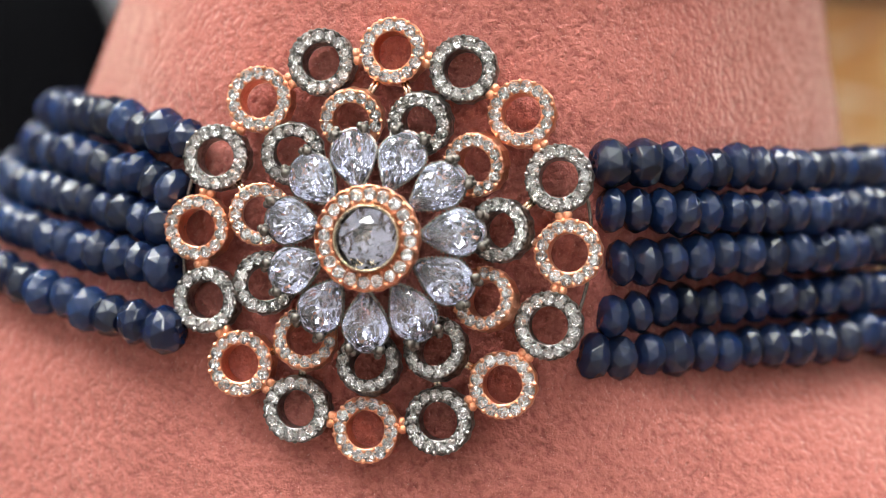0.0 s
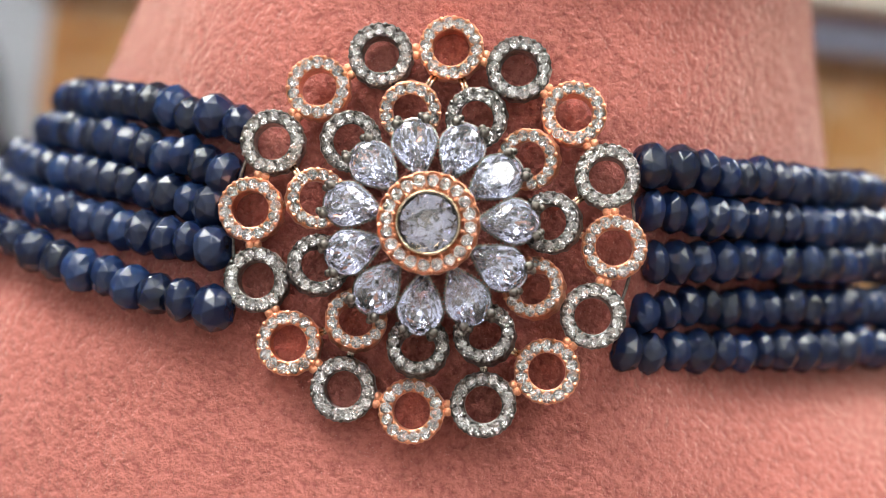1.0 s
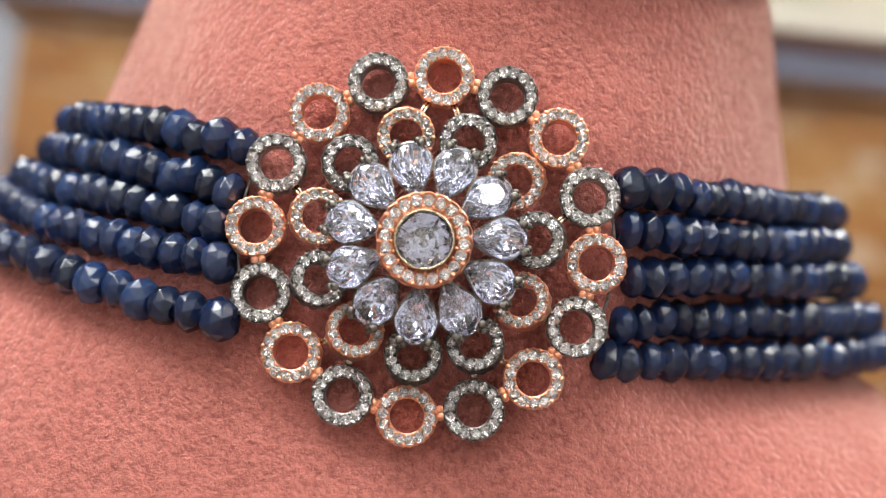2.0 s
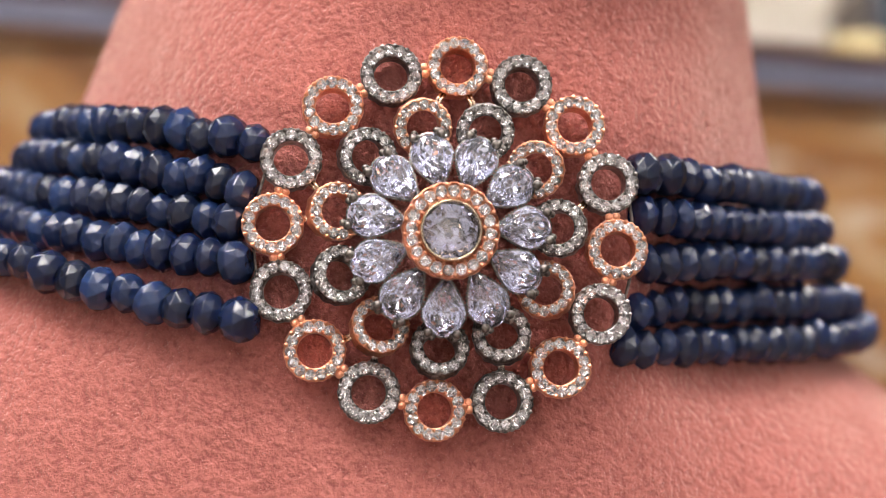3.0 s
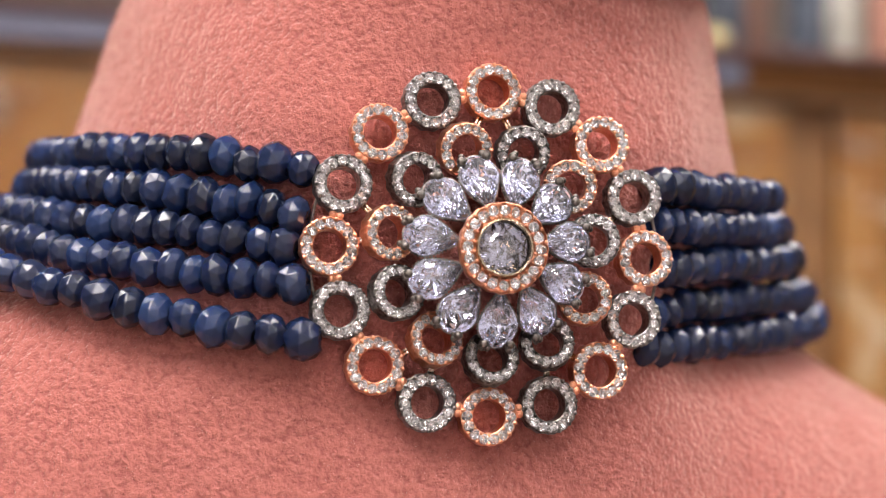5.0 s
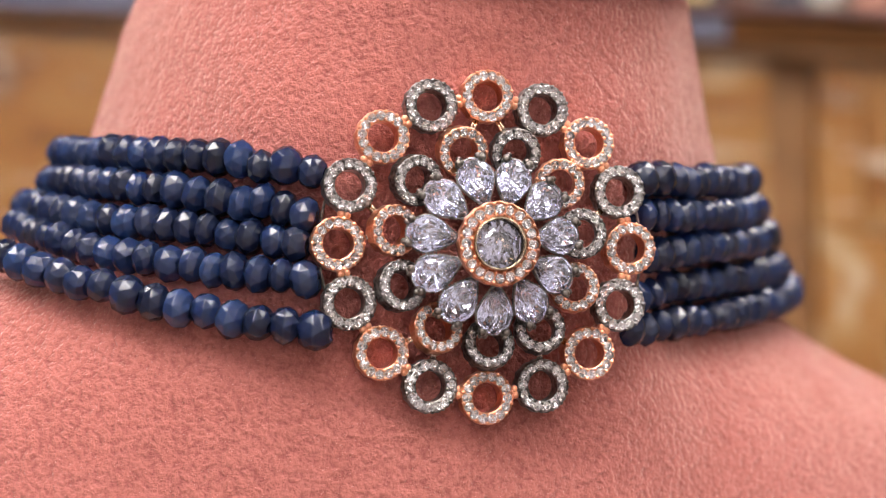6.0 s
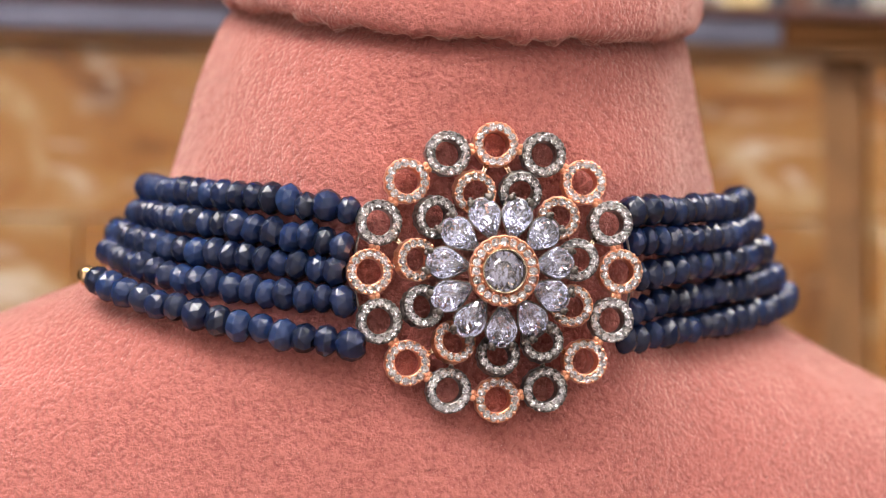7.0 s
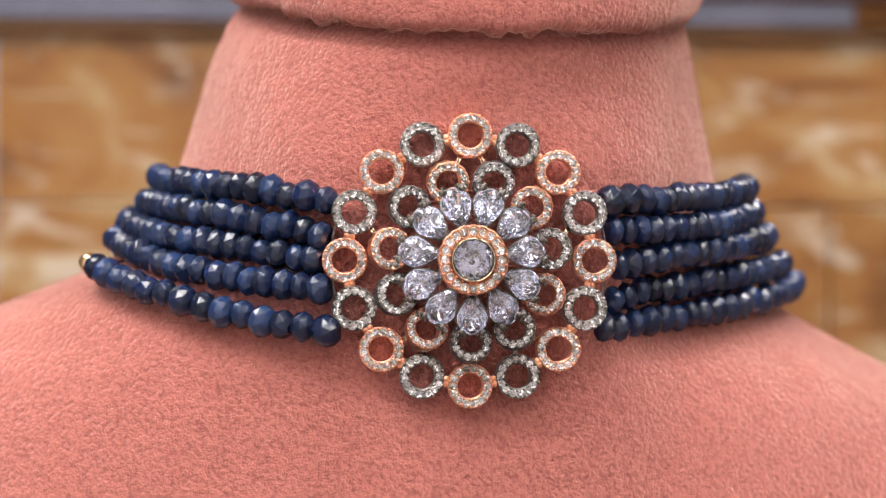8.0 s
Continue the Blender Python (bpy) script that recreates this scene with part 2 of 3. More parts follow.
# same strip past the corner; its dark reflection is put into the colour
part("edge_strip", box_mesh((CORNER - 0.0158, -0.010, STRIP_Z), (0.9, 0.40, STRIP_Z + 0.0090), 0.0012), STRIP_DARK, counter, "strip under the top, its dark reflection painted brown")
part("lip", box_mesh((END - 0.006, -0.0085, STRIP_Z - 0.0028), (0.9, 0.011, STRIP_Z - 0.0002), 0.0006), BROWN_BAND, counter, "brown lip under the strip")
# added brown piece in place of the shade at the counter's corner
part("post", box_mesh((CORNER, 0.0, 0.0), (PANEL, 0.0115, STRIP_Z - 0.003), 0.001), BROWN_BAND, counter, "added brown piece, set back, painting the shade at the counter's corner")

cabinet = empty("side_cabinet", (-0.72, 0.85, 0), "plain grey cabinet beyond the tiled counter", "cabinet")
part("body", box_mesh((-0.50, 0.0, 0.0), (0.50, 0.5, Z0 + 0.42), 0.004), GREY, cabinet)
part("door", box_mesh((-0.48, -0.018, 0.1), (0.48, -0.002, Z0 + 0.40), 0.003), GREY, cabinet)

# ---- display bust ----
# height, x of axis, half width, y of axis, half depth, backward slope, roundness (millimetres)
SECTIONS = [
    (-168, -5, 141.8, 53.6, 60.6, 0, 1.8), (-120, -5, 143.6, 52.6, 56.6, 0, 1.7), (-60, -6, 138, 52.6, 52.6, 0, 1.55), (-30, -8, 115.3, 52.6, 51.2, 0, 1.45),
    (-22, -10.5, 102.5, 52.6, 50.9, 0, 1.5), (-15.5, -11.6, 90.3, 55.5, 53.5, 0, 1.48), (-11, -11.3, 82.5, 55.5, 53.5, 0, 1.5), (-8, -11, 75.6, 54.5, 52.5, 0, 1.55),
    (-4.5, -8.6, 69.1, 53.6, 51.6, 0, 1.62), (-1.5, -6, 63.8, 52.6, 49.6, 0, 1.72), (0.5, -3.2, 60.5, 52.6, 49.6, 0, 1.8), (4, -2.6, 58.1, 52.6, 49.6, 0, 1.9),
    (7, -1.8, 55.8, 52.6, 49.6, 0.02, 2), (10, -1.2, 54.1, 52.6, 49.8, 0.05, 2), (14, -0.8, 52.5, 52.6, 50, 0.09, 2), (20, -0.3, 51.3, 52.6, 50.4, 0.15, 2),
    (28, 0, 49.2, 52.6, 50.4, 0.2, 2), (38, 0.55, 47, 52.6, 50.4, 0.24, 2), (47, 1.6, 44.3, 52.6, 50.6, 0.27, 2), (53.5, 2.6, 42.6, 52.6, 50.8, 0.28, 2)]
SEC_Z = [s[0] for s in SECTIONS]
NAP = 170000      # fibres


def section(z):
    return [float(np.interp(z, SEC_Z, [s[k] for s in SECTIONS])) for k in range(1, 7)]


def smooth_section(z):
    """The section at a height, rounded off between the rows above."""
    w = 3.0 if z > -20 else 8.0
    zs = [min(53.5, max(-168, z + w * o)) for o in (-1, -0.5, 0, 0.5, 1)]
    rows = [section(q) for q in zs]
    return [sum(c * r[k] for c, r in zip((1, 2, 2, 2, 1), rows)) / 8 for k in range(6)]


def ring_point(s, a, out=0.0):
    cx, hw, cy, hd, slope, p = s
    c, q = math.sin(a), -math.cos(a)          # angle from the front, positive to +x
    e = 2 / p
    x = cx + (hw + out) * math.copysign(abs(c) ** e, c)
    y = cy + (hd + out) * math.copysign(abs(q) ** e, q)
    return x, y, slope * (y - cy)


def wave(p, size, seed):
    """Smooth random vectors over points, about size millimetres from crest to crest."""
    r = np.random.RandomState(seed)
    total = np.zeros_like(p)
    for k in range(7):
        d = r.normal(size=3)
        d *= math.tau / size * r.uniform(0.6, 1.5) / np.linalg.norm(d)
        total += np.sin(p @ d + r.uniform(0, 6.3))[:, None] * r.normal(size=3)
    return total / 2.6


def with_nap(me, grid):
    """Adds the short clumped fibres of the suede's front to its mesh."""
    r = np.random.RandomState(8)
    a, b, c = grid[:-1, :], np.roll(grid, -1, 1)[:-1, :], grid[1:, :]
    normal = np.cross(b - a, c - a)
    area = np.linalg.norm(normal, axis=2)
    front = (a[..., 1] < 62) & (a[..., 2] > -75) & (np.arange(len(a)) < len(a) - 4)[:, None]
    weight = np.where(front, area, 0.0).ravel()
    pick = r.choice(weight.size, NAP, p=weight / weight.sum())
    a, b, c, normal = [q.reshape(-1, 3)[pick] for q in (a, b, c, normal)]
    normal /= np.linalg.norm(normal, axis=1)[:, None] + 1e-9
    u, v = r.uniform(size=(2, NAP, 1))
    root = a + (b - a) * u + (c - a) * v - normal * 0.05
    lean = wave(root, 1.5, 1) * 0.5 + wave(root, 4.5, 2) * 0.45 + r.normal(size=(NAP, 3)) * 0.35 + (0.0, 0.0, -0.45)
    way = normal * 0.75 + lean
    way /= np.linalg.norm(way, axis=1)[:, None]
    side = np.cross(way, normal + r.normal(size=(NAP, 3)) * 0.3)
    side *= 0.05 / (np.linalg.norm(side, axis=1)[:, None] + 1e-9)
    tip = root + way * r.uniform(0.25, 0.55, size=(NAP, 1))
    points = np.stack([root - side, root + side, tip], 1).reshape(-1, 3) * MM
    v0, l0, f0 = len(me.vertices), len(me.loops), len(me.polygons)
    old = np.empty(v0 * 3)
    me.vertices.foreach_get("co", old)
    me.vertices.add(len(points))
    me.vertices.foreach_set("co", np.concatenate([old, points.ravel()]))
    me.loops.add(len(points))
    me.polygons.add(NAP)
    corners = np.empty(l0 + len(points), dtype=np.int32)
    me.loops.foreach_get("vertex_index", corners)
    corners[l0:] = v0 + np.arange(len(points))
    me.loops.foreach_set("vertex_index", corners)
    starts = np.empty(f0 + NAP, dtype=np.int32)
    me.polygons.foreach_get("loop_start", starts)
    starts[f0:] = l0 + 3 * np.arange(NAP)
    me.polygons.foreach_set("loop_start", starts)
    me.update(calc_edges=True)
    return me


def ease(t):
    t = min(1.0, max(0.0, t))
    return t * t * (3 - 2 * t)


def bust():
    bm = bmesh.new()
    n, rows = 420, []
    heights = [-168, -150, -130, -110, -95, -80, -70, -60, -52, -46] + [-42 + 1.6 * i for i in range(60)]
    heights = [h for h in heights if h < 52.2] + [52.6, 53.4]
    for h in heights:
        s = smooth_section(h)
        row = []
        for i in range(n):
            x, y, dz = ring_point(s, math.tau * i / n, -2.6 * min(1.0, max(0.0, (h - 46.5) / 6.5)) ** 1.5)
            if math.cos(math.tau * i / n) > 0:      # pressed flat under the pendant
                flat = 0.62 * ease((40 - abs(x)) / 26) * ease((46 - abs(h)) / 24)
                y -= flat * (y - (s[2] - s[3]))
                y += float(np.interp(abs(h), (0, 10, 20, 30, 44), (0.6, 0.8, 1.25, 0.9, 0.0))) * ease((50 - abs(x)) / 32)
            row.append(Vector((x, y, h + dz)))
        rows.append(row)
    # rolled rim: goes out under the fold, round it and over the top
    s = smooth_section(53.4)
    R = 4.6
    for k in range(15):
        b = math.radians(-150 + k * 18.5)
        row = []
        for i in range(n):
            a = math.tau * i / n
            sag = 0.9 * noise.noise((3.0 * math.sin(a), 3.0 * math.cos(a), 4.0)) + 0.5 * noise.noise((11 * math.sin(a), 11 * math.cos(a), 1.0)) + 0.45 * noise.noise((30 * math.sin(a), 30 * math.cos(a), 2.0)) + 0.25 * noise.noise((75 * math.sin(a), 75 * math.cos(a), 2.0))
            low = max(0.0, -math.sin(b))
            cb, sb = [math.copysign(abs(q) ** 0.62, q) for q in (math.cos(b), math.sin(b))]
            x, y, dz = ring_point(s, a, -0.6 + R * cb * 0.88 + 0.35 * sag)
            row.append(Vector((x, y, 57.0 + dz + R * sb * 1.15 + sag * 2.0 * low - 0.02 * x)))
        rows.append(row)
    for out, up in ((-6, 5.6), (-14, 7.0), (-26, 8.0), (-40, 8.5)):
        row = []
        for i in range(n):
            x, y, dz = ring_point(s, math.tau * i / n, out)
            row.append(Vector((x, y, 57 + dz + up - 0.02 * x)))
        rows.append(row)
    vs, grid = [], np.empty((len(rows), n, 3))
    for j, row in enumerate(rows):
        line = []
        for i, p in enumerate(row):
            f = 0.16 * noise.noise(p * 0.35) + 0.07 * noise.noise(p * 1.1)
            d = Vector((p.x, p.y - 56, 0)).normalized()
            line.append(bm.verts.new((p + d * f)))
            grid[j, i] = p + d * f
        vs.append(line)
    for u, v in zip(vs, vs[1:]):
        for i in range(n):
            bm.faces.new((u[i], u[(i + 1) % n], v[(i + 1) % n], v[i]))
    bm.faces.new(vs[0][::-1])
    bm.faces.new(vs[-1])
    scaled(bm)
    ob = new("display_bust", with_nap(to_mesh("display_bust", bm, SUEDE, True), grid))
    ob.location = (0, 0, Z0)
    return tagged(ob, "pink suede-covered neck display bust with a rolled top rim", "display bust")


bust()

# ---- choker necklace ----
choker = empty("choker_necklace", (0, 0, Z0), "five-strand blue bead choker with a jewelled flower pendant", "necklace")
cam.data.dof.use_dof = True
cam.data.dof.focus_object = choker
cam.data.dof.aperture_fstop = FSTOP
FACE = Matrix.Rotation(math.pi / 2, 4, "X")   # pendant plane: x right, y up, z towards the viewer


def at(u, v, w, turn=0.0, tilt=0.0):
    """Pose on the pendant's face in millimetres: turned in the face, then tipped."""
    return FACE @ Matrix.Translation((u * MM, v * MM, w * MM)) @ Matrix.Rotation(turn, 4, "Z") @ Matrix.Rotation(tilt, 4, "X")


def brilliant(r, n=8, table=0.56, crown=0.34, pavilion=0.8, jitter=0.0, rng=None):
    bm = bmesh.new()
    t = [bm.verts.new((table * r * math.cos(math.tau * (i + 0.5) / n), table * r * math.sin(math.tau * (i + 0.5) / n), crown * r)) for i in range(n)]
    mid = [bm.verts.new((0.80 * r * math.cos(math.tau * i / n), 0.80 * r * math.sin(math.tau * i / n), crown * r * 0.6)) for i in range(n)]
    g = [bm.verts.new((r * math.cos(math.tau * i / (2 * n)), r * math.sin(math.tau * i / (2 * n)), 0)) for i in range(2 * n)]
    low = [bm.verts.new((0.55 * r * math.cos(math.tau * (i + 0.5) / n), 0.55 * r * math.sin(math.tau * (i + 0.5) / n), -pavilion * r * 0.5)) for i in range(n)]
    cu = bm.verts.new((0, 0, -pavilion * r))
    bm.faces.new(t)
    for i in range(n):
        j = (i + 1) % n
        bm.faces.new((t[i], t[(i - 1) % n], mid[i]))
        bm.faces.new((t[i], mid[i], g[2 * i + 1]))
        bm.faces.new((t[i], g[2 * i + 1], mid[j]))
        bm.faces.new((mid[i], g[2 * i], g[2 * i + 1]))
        bm.faces.new((mid[j], g[2 * i + 1], g[(2 * i + 2) % (2 * n)]))
        bm.faces.new((g[2 * i], low[i], g[2 * i + 1]))
        bm.faces.new((g[2 * i + 1], low[i], g[(2 * i + 2) % (2 * n)]))
        bm.faces.new((low[i], cu, low[j]))
        bm.faces.new((low[i], low[j], g[(2 * i + 2) % (2 * n)]))
    if rng:
        for v in bm.verts:
            v.co += Vector([rng.uniform(-jitter, jitter) * r for _ in range(3)])
    bmesh.ops.recalc_face_normals(bm, faces=bm.faces)
    return bm


def mirrored(bm):
    """Makes a cut stone's lower facets mirrors, added in place of its inner light return."""
    for f in bm.faces:
        f.material_index = 1 if f.calc_center_median().z < -1e-5 else 0
    return bm


def ring_mesh(material, r_in, r_out, h, stones):
    """A stone-set ring: channel, scalloped rim and small claws."""
    bm = bmesh.new()
    rm = (r_in + r_out) / 2
    prof = [(r_in, -h), (r_in, 0.05), (r_in + 0.12, 0.14), (r_in + 0.22, -0.05), (r_in + 0.32, -0.72), (r_out - 0.34, -0.72), (r_out - 0.24, -0.05), (r_out - 0.13, 0.14), (r_out, 0.02), (r_out + 0.05, -0.5), (r_out, -0.62), (r_out, -h * 0.85), (r_out - 0.2, -h)]
    revolve(bm, prof, stones * 4, lambda a, r: 0.09 * math.cos(stones * a) if r > rm else 0.0)
    for i in range(stones):
        a = math.tau * (i + 0.5) / stones
        for r, s in ((r_in + 0.24, 0.27), (r_out - 0.20, 0.34)):
            ball(bm, (r * math.cos(a), r * math.sin(a), 0.16), s, 1.0)
    return to_mesh("ring", scaled(bm), material)


STONE_N = 14
rng = random.Random(5)
R_IN, R_OUT, R_RING = 2.08, 3.62, 20.5
ring_meshes = {0: ring_mesh(ROSE, R_IN, R_OUT, 2.7, STONE_N), 1: ring_mesh(GUN, R_IN, R_OUT, 2.7, STONE_N)}
small_stones = [to_mesh("stone", scaled(mirrored(brilliant(0.69, 8, 0.44 + 0.02 * k, 0.42, 0.62, 0.10, rng))), [CLEAR, STONE_MIRROR]) for k in range(8)]


def stone_ring(m, dark, size=1.0, skip=()):
    ring = part("ring", ring_meshes[dark], None, choker, "blackened silver ring set with clear stones" if dark else "rose gold ring set with clear stones", m @ Matrix.Diagonal((size, size, size, 1)))
    r = (R_IN + R_OUT) / 2
    for i in range(STONE_N):
        if i in skip:
            continue
        a = math.tau * i / STONE_N
        part("stone", small_stones[rng.randrange(8)], None, ring, "",
             Matrix.Translation((r * MM * math.cos(a), r * MM * math.sin(a), 0.17 * MM)) @ Euler((rng.gauss(0, 0.16), rng.gauss(0, 0.16), rng.uniform(0, 6))).to_matrix().to_4x4())
    return ring


outer, inner = [], []
for k in range(16):
    a = math.tau * k / 16
    outer.append((R_RING * math.sin(a), R_RING * math.cos(a), 0.0))
    stone_ring(at(*outer[-1], -a), k % 2)
    # paired link bars to the next ring
    b = a + math.tau / 32
    c = R_RING * math.cos(math.tau / 32)
    bm = bmesh.new()
    box(bm, (-0.62, -0.75, -1.3), (0.62, 0.75, -0.3), 0.12)
    for s in (-0.4, 0.4):
        ball(bm, (0.0, s, -0.26), 0.56, 0.8, 2)
        rod(bm, (-0.64, s, -0.42), (0.64, s, -0.42), 0.32, 10)
    part("link", scaled(bm), ROSE, choker, "", at(c * math.sin(b), c * math.cos(b), 0, -b))

INNER_DARK = [1, 0, 1, 0, 1, 0, 1, 0, 1, 0, 1]
PETALS = [math.pi + math.tau * k / 11 for k in range(11)]       # clockwise from straight down
for k, a in enumerate(PETALS):
    inner.append((13.1 * math.sin(a), 13.1 * math.cos(a), INNER_W))
    stone_ring(at(*inner[-1], -a, INNER_TILT), INNER_DARK[k], 0.945, (9, 10, 11, 12))

# struts from the inner to the outer rings
for (u, v, w), a in zip(inner, PETALS):
    near = sorted(outer, key=lambda o: (o[0] - u) ** 2 + (o[1] - v) ** 2)[:2]
    gap = [math.hypot(o[0] - u, o[1] - v) for o in near]
    for o, g in zip(near, gap):
        if g > gap[0] + 1.3:
            continue
        d = Vector(o) - Vector((u, v, w - 0.8))
        d.normalize()
        p, q = Vector((u, v, w - 0.9)) + d * 3.1, Vector((o[0], o[1], -0.7)) - d * 3.4
        side = Vector((-d.y, d.x, 0)).normalized() * 0.2
        bm = bmesh.new()
        rod(bm, p + side, q + side, 0.25)
        rod(bm, p - side, q - side, 0.25)
        part("strut", scaled(bm), PALE_GOLD if near.index(o) else SILVER, choker, "", FACE.copy(), True)


# silver wires at the sides, which carry the strands
for side in (-1, 1):
    pts = [Vector((side * 22.75 * math.sin(q), 22.75 * math.cos(q), -2.1)) for q in [math.radians(66 + 48 * i / 40) for i in range(41)]]
    part("side_wire", tube(pts, 0.2, 8), DULL, choker, "thin bent silver wire that holds the strands", FACE.copy(), True)


# pear stones, tips towards the middle
def pear_outline(n, length, width):
    pts = []
    for i in range(n):
        t = math.tau * i / n
        y = -math.cos(t)
        x = 0.5 * math.sin(t) * (1 - 0.60 * max(0.0, y + 0.2) ** 1.15 / 1.2)
        pts.append((x * width, y * length / 2))
    return pts                                   # round end at -y, tip at +y


def pear_mesh(rng):
    """A crushed-ice pear: clean table and crown, many small uneven facets below."""
    n, L, W = 22, 6.5, 5.0
    out = pear_outline(n, L, W)
    bm = bmesh.new()

    def loop(scale, h, shift, jit=0.0, turn=0):
        row = []
        for i in range(n):
            x, y = out[i]
            if turn:
                x2, y2 = out[(i + 1) % n]
                x, y = (x + x2) / 2, (y + y2) / 2
            row.append(bm.verts.new((x * scale + rng.uniform(-jit, jit), (y - shift) * scale + shift + rng.uniform(-jit, jit), h + rng.uniform(-jit, jit) * 0.9)))
        return row
    c = -0.6
    rows = [loop(0.52, 0.98, c), loop(0.80, 0.62, c, 0.06, 1), loop(1.0, 0.0, c), loop(0.86, -0.42, c, 0.10, 1), loop(0.68, -0.85, c, 0.15), loop(0.48, -1.25, c, 0.17, 1), loop(0.28, -1.6, c, 0.14), loop(0.06, -1.9, c, 0.03, 1)]
    bm.faces.new(rows[0])
    for j, (u, v) in enumerate(zip(rows, rows[1:])):
        for i in range(n):
            k = (i + 1) % n
            if j % 2 == 0:
                bm.faces.new((u[i], v[i], u[k]))
                bm.faces.new((v[i], v[k], u[k]))
            else:
                bm.faces.new((u[i], v[i], v[k]))
                bm.faces.new((u[i], v[k], u[k]))
    bm.faces.new(rows[-1][::-1])
    bmesh.ops.recalc_face_normals(bm, faces=bm.faces)
    return to_mesh("pear_stone", scaled(mirrored(bm)), [LILAC, LILAC_MIRROR])


def basket_mesh():
    """Open metal cup that holds a pear stone, with a beaded lower edge."""
    n, L, W = 26, 6.5, 5.0
    out = pear_outline(n, L, W)
    bm = bmesh.new()
    rows = []
    for s, h in ((0.80, -1.9), (1.0, -0.55), (1.035, 0.02), (0.97, 0.05), (0.93, -0.5), (0.72, -1.9)):
        rows.append([bm.verts.new((x * s, (y + 0.5) * s - 0.5, h)) for x, y in out])
    for u, v in zip(rows, rows[1:] + rows[:1]):
        for i in range(n):
            bm.faces.new((u[i], u[(i + 1) % n], v[(i + 1) % n], v[i]))
    for i in range(n):
        for q in (0.0, 0.5):
            x, y = [p * (1 - q) + r * q for p, r in zip(out[i], out[(i + 1) % n])]
            ball(bm, (x * 1.03, (y + 0.5) * 1.03 - 0.5, -0.35), 0.13, 1.0, 1)
    bmesh.ops.recalc_face_normals(bm, faces=bm.faces)
    return to_mesh("setting", scaled(bm), GUN)


def claw_mesh():
    bm = bmesh.new()
    ball(bm, (0, 0, 0), 0.56, 0.9, 2)
    ball(bm, (0.1, -0.62, -0.2), 0.42, 0.9, 2)
    ball(bm, (-0.42, -0.42, -0.3), 0.34, 0.9, 1)
    rod(bm, (0, -0.1, 0.0), (0, -0.3, -1.9), 0.34)
    return to_mesh("claw", scaled(bm), DULL, True)


pear_meshes = [pear_mesh(rng) for k in range(11)]
basket, claw = basket_mesh(), claw_mesh()
for k, a in enumerate(PETALS):
    m = at(PEAR_R * math.sin(a), PEAR_R * math.cos(a), PEAR_W, -a + math.pi, PEAR_TILT) @ Matrix.Diagonal((1.06, 1.07, 1.0, 1))
    set_ = part("setting", basket, None, choker, "blackened silver cup with a beaded edge", m)
    part("pear_stone", pear_meshes[k], None, set_, "pale lilac pear-cut stone", Matrix.Rotation(rng.gauss(0, 0.03), 4, "X"))
    for s in (-1, 1):
        part("claw", claw, None, set_, "", Matrix.Translation((s * 1.55 * MM, -2.75 * MM, 0.42 * MM)) @ Matrix.Rotation(-0.5 * s, 4, "Z"))

# centre: halo, bezel and round stone
CW, HALO_N = 6.3, 20
bm = revolve(bmesh.new(), [(3.55, -1.9), (3.55, 0.05), (3.66, 0.12), (3.80, -0.1), (3.95, -0.72), (5.28, -0.72), (5.40, -0.1), (5.48, 0.10), (5.60, 0.0), (5.64, -0.9), (5.3, -1.5), (4.4, -1.9)], 120,
             lambda a, r: 0.07 * math.cos(HALO_N * a) if r > 5 else 0.0)
for i in range(HALO_N):
    a = math.tau * (i + 0.5) / HALO_N
    for r, size in ((3.90, 0.27), (5.30, 0.33)):
        ball(bm, (r * math.cos(a), r * math.sin(a), 0.16), size, 1.0)
halo = part("halo", scaled(bm), ROSE, choker, "rose gold halo set with small clear stones", at(0, 0, CW))
for i in range(HALO_N):
    a = math.tau * i / HALO_N
    part("stone", small_stones[i % 8], None, halo, "", Matrix.Translation((4.60 * MM * math.cos(a), 4.60 * MM * math.sin(a), 0.14 * MM)) @ Euler((rng.gauss(0, 0.12), rng.gauss(0, 0.12), rng.uniform(0, 6))).to_matrix().to_4x4())
bm = revolve(bmesh.new(), [(3.22, -2.2), (3.22, 0.3), (3.28, 0.66), (3.40, 0.74), (3.52, 0.66), (3.58, 0.3), (3.6, -2.2)], 72)
bezel = part("bezel", scaled(bm), BRASS, choker, "thin polished pale brass bezel cup", at(0, 0, CW), True)
part("centre_stone", to_mesh("centre_stone", scaled(mirrored(brilliant(3.18, 8, 0.56, 0.30, 0.80, 0.045, rng))), [CENTRE, CENTRE_MIRROR]), None, bezel, "large round brilliant-cut clear stone", Matrix.Translation((0, 0, -0.5 * MM)))
bm = revolve(bmesh.new(), [(2.4, -7.2), (2.4, -1.5), (3.4, -1.5), (3.4, -7.2)], 40)
part("post", scaled(bm), GUN, choker, "", at(0, 0, CW))


